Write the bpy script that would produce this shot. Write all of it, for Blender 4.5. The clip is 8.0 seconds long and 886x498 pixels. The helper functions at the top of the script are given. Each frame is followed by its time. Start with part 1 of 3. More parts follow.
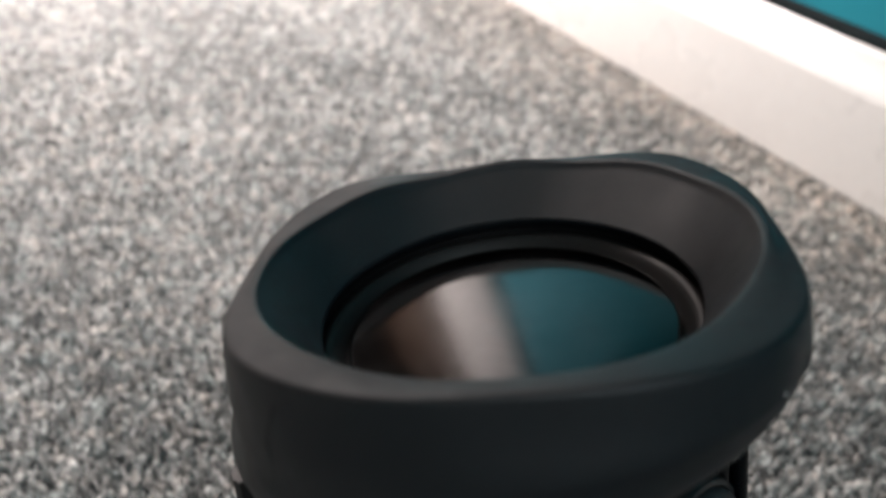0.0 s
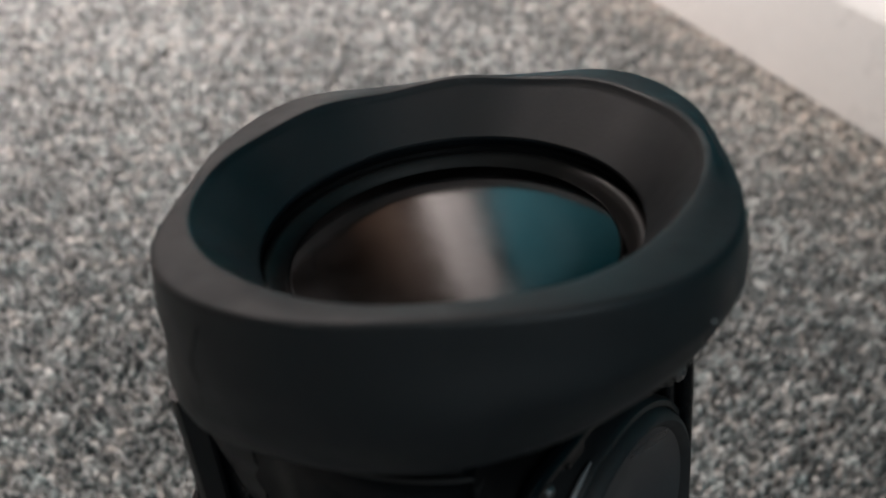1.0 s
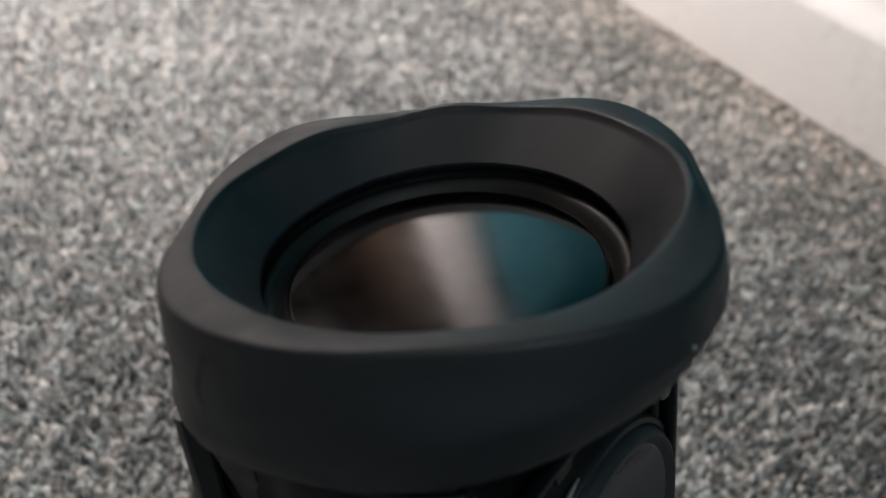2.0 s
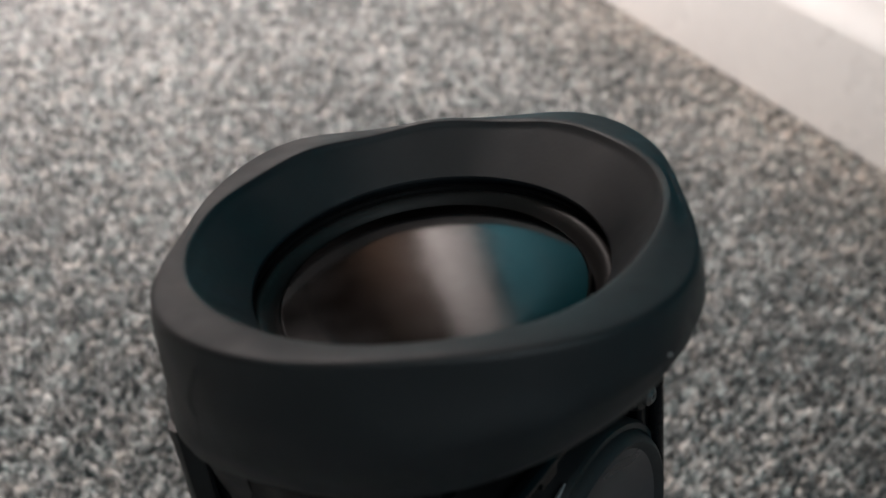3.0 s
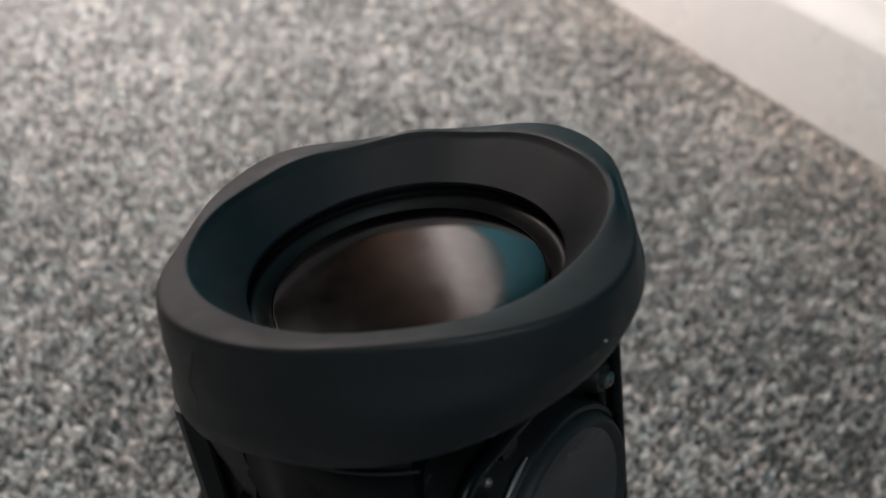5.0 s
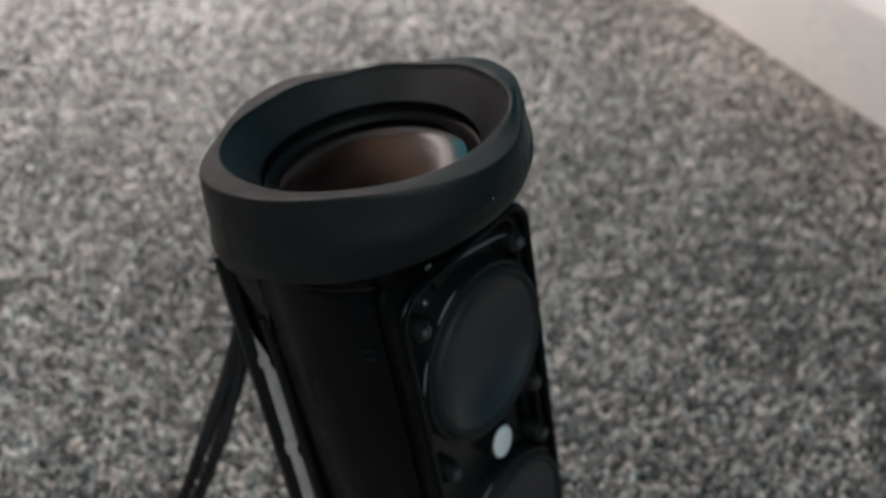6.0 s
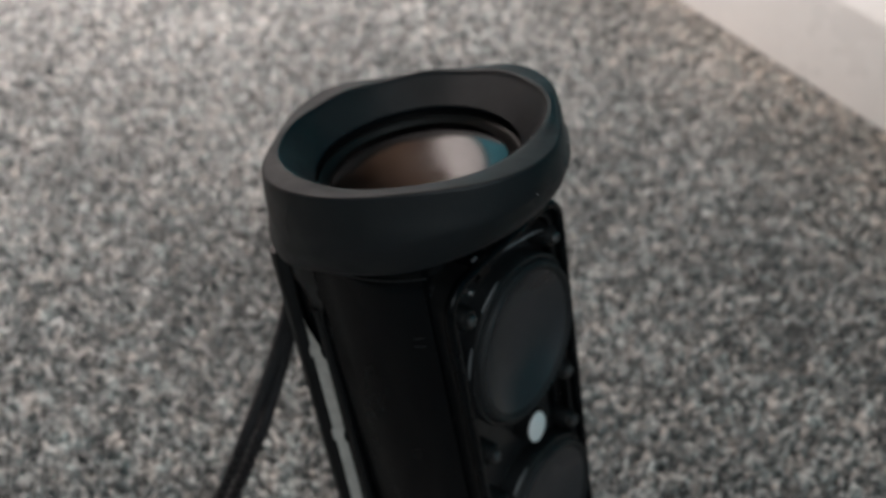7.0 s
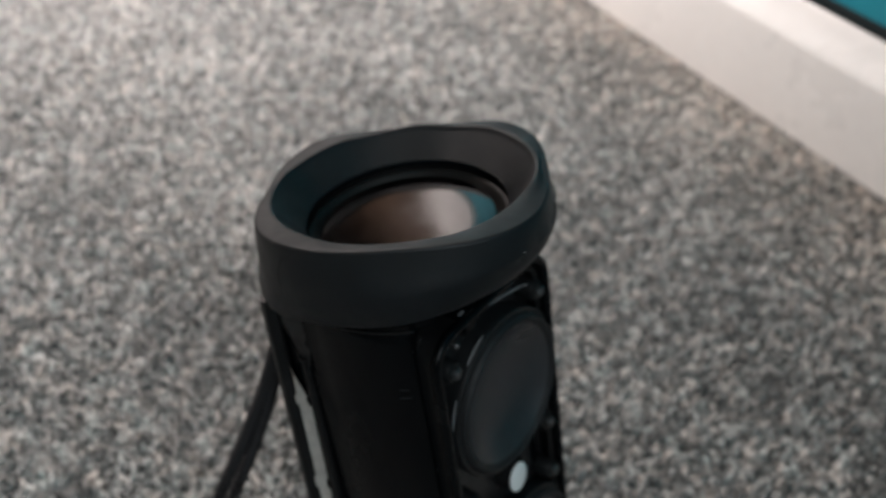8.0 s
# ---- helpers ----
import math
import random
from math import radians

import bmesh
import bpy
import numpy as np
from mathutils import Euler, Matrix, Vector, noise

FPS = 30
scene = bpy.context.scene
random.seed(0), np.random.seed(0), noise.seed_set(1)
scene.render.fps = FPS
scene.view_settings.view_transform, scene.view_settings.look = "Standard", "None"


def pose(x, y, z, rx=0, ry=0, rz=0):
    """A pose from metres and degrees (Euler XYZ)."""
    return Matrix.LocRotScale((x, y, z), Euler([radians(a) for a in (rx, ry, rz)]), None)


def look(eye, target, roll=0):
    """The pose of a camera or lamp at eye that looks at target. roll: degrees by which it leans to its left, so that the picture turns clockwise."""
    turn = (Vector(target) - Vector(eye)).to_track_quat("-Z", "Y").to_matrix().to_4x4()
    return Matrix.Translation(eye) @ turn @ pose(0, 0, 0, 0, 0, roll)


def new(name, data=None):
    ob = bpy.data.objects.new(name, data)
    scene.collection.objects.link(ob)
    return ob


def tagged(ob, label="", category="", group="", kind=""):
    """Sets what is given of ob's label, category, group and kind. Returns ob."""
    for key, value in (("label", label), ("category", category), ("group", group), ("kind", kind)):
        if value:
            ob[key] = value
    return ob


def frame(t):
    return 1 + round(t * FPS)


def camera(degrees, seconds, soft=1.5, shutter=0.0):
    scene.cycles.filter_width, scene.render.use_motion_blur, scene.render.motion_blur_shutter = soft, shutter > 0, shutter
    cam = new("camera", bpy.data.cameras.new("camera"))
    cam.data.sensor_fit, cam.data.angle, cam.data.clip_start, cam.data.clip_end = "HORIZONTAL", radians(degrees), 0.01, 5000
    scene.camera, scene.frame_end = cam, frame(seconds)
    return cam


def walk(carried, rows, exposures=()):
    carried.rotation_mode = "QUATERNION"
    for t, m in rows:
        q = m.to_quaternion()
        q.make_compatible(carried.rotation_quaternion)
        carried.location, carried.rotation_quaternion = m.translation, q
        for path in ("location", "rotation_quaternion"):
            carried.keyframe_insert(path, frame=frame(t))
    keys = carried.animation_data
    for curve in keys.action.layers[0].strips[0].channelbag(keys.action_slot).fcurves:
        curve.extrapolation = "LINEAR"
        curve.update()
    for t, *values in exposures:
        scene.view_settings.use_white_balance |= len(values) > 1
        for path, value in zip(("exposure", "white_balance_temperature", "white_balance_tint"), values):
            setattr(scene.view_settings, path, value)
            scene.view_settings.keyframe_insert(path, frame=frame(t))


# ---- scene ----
cam = camera(49.98, 8.0, soft=1.5, shutter=0.5)
cam.data.dof.use_dof = True
cam.data.dof.focus_distance = 0.158
cam.data.dof.aperture_fstop = 19.5
# seconds, place in metres, turn in degrees
ROWS = [
    (0, -0.0477, -0.0846, 0.2649, 57.54, -2.98, 0.00),
    (0.2, -0.0462, -0.0828, 0.2603, 56.51, -3.59, 0.59),
    (0.5, -0.0423, -0.0809, 0.2606, 53.87, -3.30, 0.37),
    (1, -0.0409, -0.0821, 0.2651, 52.16, -3.64, -0.04),
    (1.5, -0.0389, -0.0837, 0.2678, 52.07, -3.78, -0.33),
    (2, -0.0417, -0.0845, 0.2702, 52.53, -3.99, -0.53),
    (2.2, -0.0414, -0.0842, 0.2705, 52.69, -3.96, -0.55),
    (3.3, -0.0391, -0.0880, 0.2739, 53.08, -3.08, -0.79),
    (3.5, -0.0394, -0.0883, 0.2743, 53.02, -3.14, -0.69),
    (4, -0.0365, -0.0909, 0.2756, 53.15, -2.98, -0.48),
    (4.2, -0.0368, -0.0924, 0.2769, 53.11, -2.82, -0.52),
    (5.3, -0.0305, -0.1090, 0.2933, 51.90, -2.11, -0.11),
    (5.5, -0.0274, -0.1237, 0.3101, 51.07, -1.89, 0.19),
    (6, -0.0198, -0.1567, 0.3145, 49.29, -1.47, 0.83),
    (6.5, -0.0173, -0.1793, 0.3297, 48.73, -0.49, 0.24),
    (7, -0.0304, -0.1701, 0.3214, 49.78, -1.21, 0.46),
    (7.5, -0.0376, -0.1564, 0.3140, 51.44, -2.59, 0.52),
    (8, -0.0325, -0.1706, 0.3278, 51.81, -2.94, 0.30),
]
EXPOSURES = [(0.0, 0.07), (0.2, 0.0), (0.5, -0.3), (1.0, -0.27), (1.5, -0.22), (2.0, -0.12), (3.5, -0.17), (4.0, -0.17), (5.5, -0.18), (6.0, -0.28), (6.5, -0.23), (7.0, -0.24), (7.5, -0.19), (8.0, -0.17)]
walk(cam, [(t, pose(x, y, z, rx, ry, rz)) for t, x, y, z, rx, ry, rz in ROWS], EXPOSURES)

# ---- the room's own frame: A runs along the teal wall, N out of the room through it ----
NA = radians(28.38)
N = Vector((math.cos(NA), math.sin(NA), 0))
A = Vector((-math.sin(NA), math.cos(NA), 0))
ROOM = Matrix(((A.x, N.x, 0, 0), (A.y, N.y, 0, 0), (0, 0, 1, 0), (0, 0, 0, 1)))
FACE, BACK = 0.3747, 0.3907          # skirting face, teal wall face
A0, A1, N0, TOP = -1.5, 3.5, -1.3, 2.4
WIN = (-0.95, 0.15, 0.75, 1.95)   # added unseen window in the south wall: along, along, sill, head


def room(a, n, z):
    return ROOM @ Vector((a, n, z))


# ---- world and lights ----
world = bpy.data.worlds.new("world")
scene.world = world
world.use_nodes = True
wn = world.node_tree.nodes
sky = wn.new("ShaderNodeTexSky")
sky.sky_type, sky.sun_disc, sky.sun_elevation, sky.sun_rotation = "NISHITA", False, radians(35), radians(200)
wn["Background"].inputs[1].default_value = 0.1
world.node_tree.links.new(sky.outputs[0], wn["Background"].inputs[0])


def area(name, place, target, sx, sy, watts, colour, spread=180):
    data = bpy.data.lights.new(name, "AREA")
    data.shape, data.size, data.size_y, data.energy, data.color = "RECTANGLE", sx, sy, watts, colour
    data.spread = radians(spread)
    ob = new(name, data)
    ob.matrix_world = look(place, target)
    return ob


# added cool fill from the south, for the speaker's front and badge
area("added_window_fill", room(A0 + 0.02, -0.40, 1.35), room(1.0, -0.40, 0.9), 1.0, 1.1, 12, (0.86, 0.96, 1.0))
# added unseen lamp; place and spread set the light's falloff over the carpet
LAMP_AT = (1.56, -0.12)
LAMP_Z = 1.45
area("added_lamp_bulb", room(*LAMP_AT, LAMP_Z), room(*LAMP_AT, 0), 0.30, 0.30, 106, (1.0, 0.875, 0.845), 107)
area("added_lamp_uplight", room(*LAMP_AT, LAMP_Z + 0.19), room(*LAMP_AT, 2.4), 0.13, 0.13, 4, (1.0, 0.93, 0.91))


# ---- materials ----
def material(name, colour=(0.5, 0.5, 0.5), rough=0.6, metal=0.0):
    m = bpy.data.materials.new(name)
    m.use_nodes = True
    b = m.node_tree.nodes["Principled BSDF"]
    b.inputs["Base Color"].default_value = (*colour, 1)
    b.inputs["Roughness"].default_value = rough
    b.inputs["Metallic"].default_value = metal
    return m


def node(m, kind, **inputs):
    n = m.node_tree.nodes.new(kind)
    for k, v in inputs.items():
        n.inputs[k.replace("_", " ")].default_value = v
    return n


def link(m, a, b):
    m.node_tree.links.new(a, b)


def spot(m):
    """Object coordinates."""
    return node(m, "ShaderNodeTexCoord").outputs["Object"]


def grain(m, scale, detail=4.0, rough=0.6, vec=None):
    n = node(m, "ShaderNodeTexNoise", Scale=scale, Detail=detail, Roughness=rough)
    link(m, vec or spot(m), n.inputs["Vector"])
    return n.outputs["Fac"]


def ramp(m, fac, stops):
    n = m.node_tree.nodes.new("ShaderNodeValToRGB")
    e = n.color_ramp.elements
    e[0].position, e[0].color = stops[0][0], (*stops[0][1], 1)
    e[1].position, e[1].color = stops[-1][0], (*stops[-1][1], 1)
    for p, c in stops[1:-1]:
        e.new(p).color = (*c, 1)
    link(m, fac, n.inputs[0])
    return n.outputs[0]


def maths(m, op, a, b):
    n = m.node_tree.nodes.new("ShaderNodeMath")
    n.operation = op
    for i, v in enumerate((a, b)):
        if isinstance(v, (int, float)):
            n.inputs[i].default_value = v
        else:
            link(m, v, n.inputs[i])
    return n.outputs[0]


def paint(m, socket, out):
    link(m, out, m.node_tree.nodes["Principled BSDF"].inputs[socket])


def bump(m, fac, strength, distance):
    n = node(m, "ShaderNodeBump", Strength=strength, Distance=distance)
    link(m, fac, n.inputs["Height"])
    paint(m, "Normal", n.outputs[0])


def varied(name, colour, rough, spread=0.15, scale=300.0, relief=0.0, coarse=30.0, metal=0.0, rough_spread=0.1):
    """A plain surface with grain and faint wear at two scales."""
    m = material(name, colour, rough, metal)
    fine, wide = grain(m, scale), grain(m, coarse, 3.0)
    both = maths(m, "ADD", maths(m, "MULTIPLY", fine, 0.5), maths(m, "MULTIPLY", wide, 0.5))
    lo = tuple(c * (1 - spread) for c in colour)
    hi = tuple(min(1, c * (1 + spread)) for c in colour)
    paint(m, "Base Color", ramp(m, both, [(0.3, lo), (0.7, hi)]))
    r = ramp(m, wide, [(0.3, (rough - rough_spread,) * 3), (0.7, (min(1, rough + rough_spread),) * 3)])
    paint(m, "Roughness", r)
    if relief:
        bump(m, fine, 0.5, relief)
    return m


def carpet_material(name, island):
    m = material(name, rough=0.95)
    c = spot(m)
    blotch = grain(m, 240.0, 2.0, 0.5, c)
    patch = grain(m, 95.0, 2.0, 0.55, c)
    wide = grain(m, 8.0, 3.0, 0.6, c)
    f = maths(m, "ADD", maths(m, "MULTIPLY", blotch, 0.66), maths(m, "MULTIPLY", patch, 0.58))
    f = maths(m, "ADD", f, maths(m, "MULTIPLY", wide, 0.36))
    if island:
        f = maths(m, "ADD", f, maths(m, "MULTIPLY", node(m, "ShaderNodeNewGeometry").outputs["Random Per Island"], 0.25))
    f = maths(m, "SUBTRACT", f, 0.425 if island else 0.30)
    # a ragged darker patch between the speaker and the skirting
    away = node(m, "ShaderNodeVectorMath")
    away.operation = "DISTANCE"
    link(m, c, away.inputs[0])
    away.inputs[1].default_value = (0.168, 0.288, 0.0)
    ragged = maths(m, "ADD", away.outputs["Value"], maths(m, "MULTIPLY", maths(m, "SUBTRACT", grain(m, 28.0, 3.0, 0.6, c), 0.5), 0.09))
    dark_patch = ramp(m, ragged, [(0.0, (0.045,) * 3), (0.020, (0.038,) * 3), (0.055, (0.0,) * 3)])
    f = maths(m, "SUBTRACT", f, dark_patch)
    # the flat backing's colour also holds the shade that lies between tufts
    shade_level = 0.80 if island else 0.48
    stops = [(0.33, (0.040, 0.046, 0.045)), (0.44, (0.140, 0.148, 0.144)), (0.545, (0.345, 0.347, 0.336)), (0.66, (0.70, 0.695, 0.67))]
    grey = ramp(m, f, [(p, tuple(shade_level * v for v in tone)) for p, tone in stops])
    tint = ramp(m, grain(m, 120.0, 2.0, 0.5, c), [(0.36, (0.92, 1.02, 1.02)), (0.5, (0.99, 1.0, 1.0)), (0.64, (1.06, 0.99, 0.94))])
    mix = m.node_tree.nodes.new("ShaderNodeMixRGB")
    mix.blend_type = "MULTIPLY"
    mix.inputs[0].default_value = 1.0
    link(m, grey, mix.inputs[1])
    link(m, tint, mix.inputs[2])
    # brown dust gathered along the skirting
    out = m.node_tree.nodes.new("ShaderNodeVectorMath")
    out.operation = "DOT_PRODUCT"
    link(m, c, out.inputs[0])
    out.inputs[1].default_value = N
    edge = maths(m, "ADD", maths(m, "SUBTRACT", out.outputs["Value"], FACE - 0.13), maths(m, "MULTIPLY", maths(m, "SUBTRACT", grain(m, 40.0, 3.0, 0.6, c), 0.5), 0.08))
    dust = ramp(m, maths(m, "MULTIPLY", edge, 7.0), [(0.0, (1.0, 1.0, 1.0)), (1.0, (1.02, 0.91, 0.82))])
    dusty = m.node_tree.nodes.new("ShaderNodeMixRGB")
    dusty.blend_type = "MULTIPLY"
    dusty.inputs[0].default_value = 1.0
    link(m, mix.outputs[0], dusty.inputs[1])
    link(m, dust, dusty.inputs[2])
    paint(m, "Base Color", dusty.outputs[0])
    fine = grain(m, 1400.0, 3.0, 0.6, c)
    bump(m, fine, 0.6, 0.0006)
    return m


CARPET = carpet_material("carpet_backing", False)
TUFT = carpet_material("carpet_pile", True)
TEAL = varied("teal_wall_paint", (0.012, 0.30, 0.39), 0.85, 0.06, 900, 0.0003, 6)
CREAM = varied("beige_wall_paint", (0.34, 0.29, 0.24), 0.8, 0.05, 700, 0.0003, 4)
BROWN = varied("dark_brown_wall_paint", (0.07, 0.052, 0.042), 0.8, 0.08, 600, 0.0003, 4)
WHITE = varied("white_ceiling_paint", (0.78, 0.77, 0.74), 0.85, 0.04, 500, 0.0003, 4)
GLOSS = varied("white_gloss_paint", (0.81, 0.80, 0.78), 0.32, 0.03, 120, 0.0002, 14)
GAP = varied("dark_shadow_strip", (0.006, 0.014, 0.016), 0.9, 0.3, 400)
OAK = varied("brown_door_wood", (0.046, 0.026, 0.014), 0.5, 0.35, 60, 0.0003, 5)
RUBBER = varied("black_rubber", (0.0022, 0.0046, 0.0068), 0.56, 0.18, 1600, 0.00004, 90)
BASKET = varied("driver_basket_plastic", (0.008, 0.0085, 0.0095), 0.45, 0.2, 900, 0.00003, 70)
PLASTIC = varied("black_gloss_plastic", (0.0026, 0.0032, 0.0040), 0.22, 0.25, 900, 0.00002, 70)
# GLINT is a pale grey that paints small highlights on black plastic
GLINT = varied("painted_glint_grey", (0.16, 0.16, 0.165), 0.3, 0.2, 900, 0.0001, 200)
MATT = varied("black_matt_plastic", (0.0068, 0.0070, 0.0076), 0.45, 0.25, 1200, 0.00003, 90)
FLANGE = varied("satin_black_flange", (0.013, 0.0128, 0.0135), 0.36, 0.25, 900, 0.00003, 120)
SURROUND = varied("surround_rubber", (0.016, 0.0165, 0.018), 0.6, 0.2, 900, 0.00002, 80)
ROLL = varied("radiator_roll_rubber", (0.0072, 0.0068, 0.0068), 0.55, 0.2, 900, 0.00002, 80)
MIRROR = varied("polished_dark_disc", (0.080, 0.080, 0.082), 0.12, 0.15, 500, 0.0, 70, 1.0, 0.03)
CONE = varied("grey_cone", (0.028, 0.029, 0.033), 0.36, 0.2, 800, 0.00003, 60)
BADGE = varied("white_badge", (0.93, 0.94, 0.94), 0.4, 0.02, 500)
GREY = varied("grey_side_strip", (0.48, 0.465, 0.44), 0.5, 0.3, 500, 0.00005, 120)
CORD = varied("black_braided_cord", (0.0085, 0.008, 0.0100), 0.5, 0.95, 900, 0.0008, 600)
STEEL = varied("dark_screw_steel", (0.14, 0.135, 0.135), 0.35, 0.2, 900, 0, 200, 0.8)
LINT = varied("pale_lint", (0.6, 0.6, 0.6), 0.9, 0.1, 900)
GLASS = material("window_glass", (1, 1, 1), 0.02)
GLASS.node_tree.nodes["Principled BSDF"].inputs["Transmission Weight"].default_value = 1.0
LAMP = material("lamp_diffuser", (0.9, 0.9, 0.9), 0.5)
LAMP.node_tree.nodes["Principled BSDF"].inputs["Emission Color"].default_value = (1, 0.9, 0.8, 1)
LAMP.node_tree.nodes["Principled BSDF"].inputs["Emission Strength"].default_value = 6.0

for m, level in ((RUBBER, 0.50), (PLASTIC, 0.14), (MATT, 0.3), (SURROUND, 0.35), (CONE, 0.7), (CORD, 0.35), (ROLL, 0.34), (TUFT, 0.1), (CARPET, 0.1)):
    m.node_tree.nodes["Principled BSDF"].inputs["Specular IOR Level"].default_value = level


for m in (TUFT, CARPET):
    m.node_tree.nodes["Principled BSDF"].inputs["Sheen Weight"].default_value = 0.9
    m.node_tree.nodes["Principled BSDF"].inputs["Sheen Roughness"].default_value = 0.5

# ---- building helpers ----
def finish(ob, bm, mat, smooth):
    bmesh.ops.recalc_face_normals(bm, faces=bm.faces[:])
    me = bpy.data.meshes.new(ob)
    bm.to_mesh(me)
    bm.free()
    me.materials.append(mat)
    me.polygons.foreach_set("use_smooth", [smooth] * len(me.polygons))
    if smooth:
        me.set_sharp_from_angle(angle=radians(38))
    return new(ob, me)


def part(name, bm, mat, parent=None, label="", smooth=True):
    ob = finish(name, bm, mat, smooth)
    if parent is not None:
        ob.parent = parent
    return tagged(ob, label)


def box_bm(lo, hi, bevel=0.0, m=None, seg=2):
    bm = bmesh.new()
    bmesh.ops.create_cube(bm, size=1)
    s = [h - l for l, h in zip(lo, hi)]
    c = [(h + l) / 2 for l, h in zip(lo, hi)]
    bmesh.ops.transform(bm, matrix=Matrix.Translation(c) @ Matrix.Diagonal((*s, 1)), verts=bm.verts)
    if bevel:
        bmesh.ops.bevel(bm, geom=bm.edges[:], offset=bevel, segments=seg, affect="EDGES")
    if m is not None:
        bmesh.ops.transform(bm, matrix=m, verts=bm.verts)
    return bm


def loft(rings, close_ring=True, close_loop=False, caps=False):
    """A skin over rings of points."""
    bm = bmesh.new()
    vs = [[bm.verts.new(p) for p in r] for r in rings]
    k = len(rings[0])
    for i in range(len(vs) - (0 if close_loop else 1)):
        a, b = vs[i], vs[(i + 1) % len(vs)]
        for j in range(k if close_ring else k - 1):
            bm.faces.new((a[j], a[(j + 1) % k], b[(j + 1) % k], b[j]))
    if caps:
        bm.faces.new(vs[0])
        bm.faces.new(vs[-1][::-1])
    return bm


def tube(points, radius, sides=10, m=None):
    """A round bar along points."""
    pts = [Vector(p) for p in points]
    rings, side = [], None
    for i, p in enumerate(pts):
        d = (pts[min(i + 1, len(pts) - 1)] - pts[max(i - 1, 0)]).normalized()
        side = d.orthogonal().normalized() if side is None else (side - d * side.dot(d)).normalized()
        up = d.cross(side)
        r = radius(i / (len(pts) - 1)) if callable(radius) else radius
        rings.append([p + r * (math.cos(a) * side + math.sin(a) * up) for a in (2 * math.pi * k / sides for k in range(sides))])
    bm = loft(rings, caps=True)
    if m is not None:
        bmesh.ops.transform(bm, matrix=m, verts=bm.verts)
    return bm


def braid(points, radius, turns, sides=16):
    """A cord whose plaited yarns stand out as small bumps."""
    rings, side = [], None
    for i, p in enumerate(points):
        d = (points[min(i + 1, len(points) - 1)] - points[max(i - 1, 0)]).normalized()
        side = d.orthogonal().normalized() if side is None else (side - d * side.dot(d)).normalized()
        up, f = d.cross(side), i / (len(points) - 1) * turns
        ring = []
        for k in range(sides):
            a = 2 * math.pi * k / sides
            r = radius * (0.92 + 0.26 * max(math.sin(2 * a + f * math.pi), math.sin(2 * a - f * math.pi)) + 0.05 * math.sin(f * 1.7))
            ring.append(p + r * (math.cos(a) * side + math.sin(a) * up))
        rings.append(ring)
    return loft(rings, caps=True)


def turned(profile, m=None, sides=64, stretch=1.0):
    """A turned body from (radius, height) pairs about z; stretch lengthens it along y."""
    bm = loft([[(r * math.cos(a), r * stretch * math.sin(a), z) for a in (2 * math.pi * k / sides for k in range(sides))] for r, z in profile])
    if m is not None:
        bmesh.ops.transform(bm, matrix=m, verts=bm.verts)
    return bm


def spline(keys, n):
    """n points on a smooth curve through keys."""
    keys = [Vector(k) for k in keys]
    k = [2 * keys[0] - keys[1], *keys, 2 * keys[-1] - keys[-2]]
    out = []
    for i in range(n):
        s = i / (n - 1) * (len(keys) - 1)
        j = min(int(s), len(keys) - 2)
        f = s - j
        a, b, c, d = k[j:j + 4]
        out.append(0.5 * (2 * b + (c - a) * f + (2 * a - 5 * b + 4 * c - d) * f * f + (3 * b - a - 3 * c + d) * f ** 3))
    return out


# ---- the room ----
def structure(name, bm, mat, label, smooth=False):
    return tagged(part(name, bm, mat, None, label, smooth), category=name.split("_")[0], kind="structure")


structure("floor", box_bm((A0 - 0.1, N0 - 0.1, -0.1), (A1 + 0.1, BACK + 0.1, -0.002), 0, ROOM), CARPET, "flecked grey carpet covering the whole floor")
structure("ceiling", box_bm((A0 - 0.1, N0 - 0.1, TOP), (A1 + 0.1, BACK + 0.1, TOP + 0.1), 0, ROOM), WHITE, "plain white painted ceiling")
structure("wall_east", box_bm((A0 - 0.1, BACK, 0.0), (1.10, BACK + 0.1, TOP), 0, ROOM), TEAL, "teal painted wall above the white skirting")
structure("wall_east_over_door", box_bm((1.10, BACK, 2.06), (A1 + 0.1, BACK + 0.1, TOP), 0, ROOM), TEAL, "teal painted wall above the doors")
structure("wall_north", box_bm((A1, N0, 0.0), (A1 + 0.1, BACK + 0.1, TOP), 0, ROOM), BROWN, "plain brown wall at the room's end")
structure("wall_west", box_bm((A0 - 0.1, N0 - 0.1, 0.0), (A1 + 0.1, N0, TOP), 0, ROOM), CREAM, "plain beige wall")
W0, W1, SILL, HEAD = WIN
# unseen south wall, added dark so that little light bounces onto the speaker
for nm, lo, hi in (("wall_south_below_window", (N0, 0.0), (BACK, SILL)), ("wall_south_above_window", (N0, HEAD), (BACK, TOP)),
                   ("wall_south_beside_window", (N0, SILL), (W0, HEAD)), ("wall_south_corner", (W1, SILL), (BACK, HEAD))):
    structure(nm, box_bm((A0 - 0.1, lo[0], lo[1]), (A0, hi[0], hi[1]), 0, ROOM), BROWN, "added unseen wall, dark brown to hold back bounce light")

# unseen window, added to go with the cool fill
window = tagged(new("added_window_1"), "added unseen window, white framed, for cool fill light", "window", kind="structure")
F = 0.05
for lo, hi in (((W0, SILL), (W0 + F, HEAD)), ((W1 - F, SILL), (W1, HEAD)), ((W0 + F, SILL), (W1 - F, SILL + F)), ((W0 + F, HEAD - F), (W1 - F, HEAD))):
    part("window_frame", box_bm((A0 - 0.08, lo[0], lo[1]), (A0 - 0.03, hi[0], hi[1]), 0.004, ROOM), GLOSS, window)
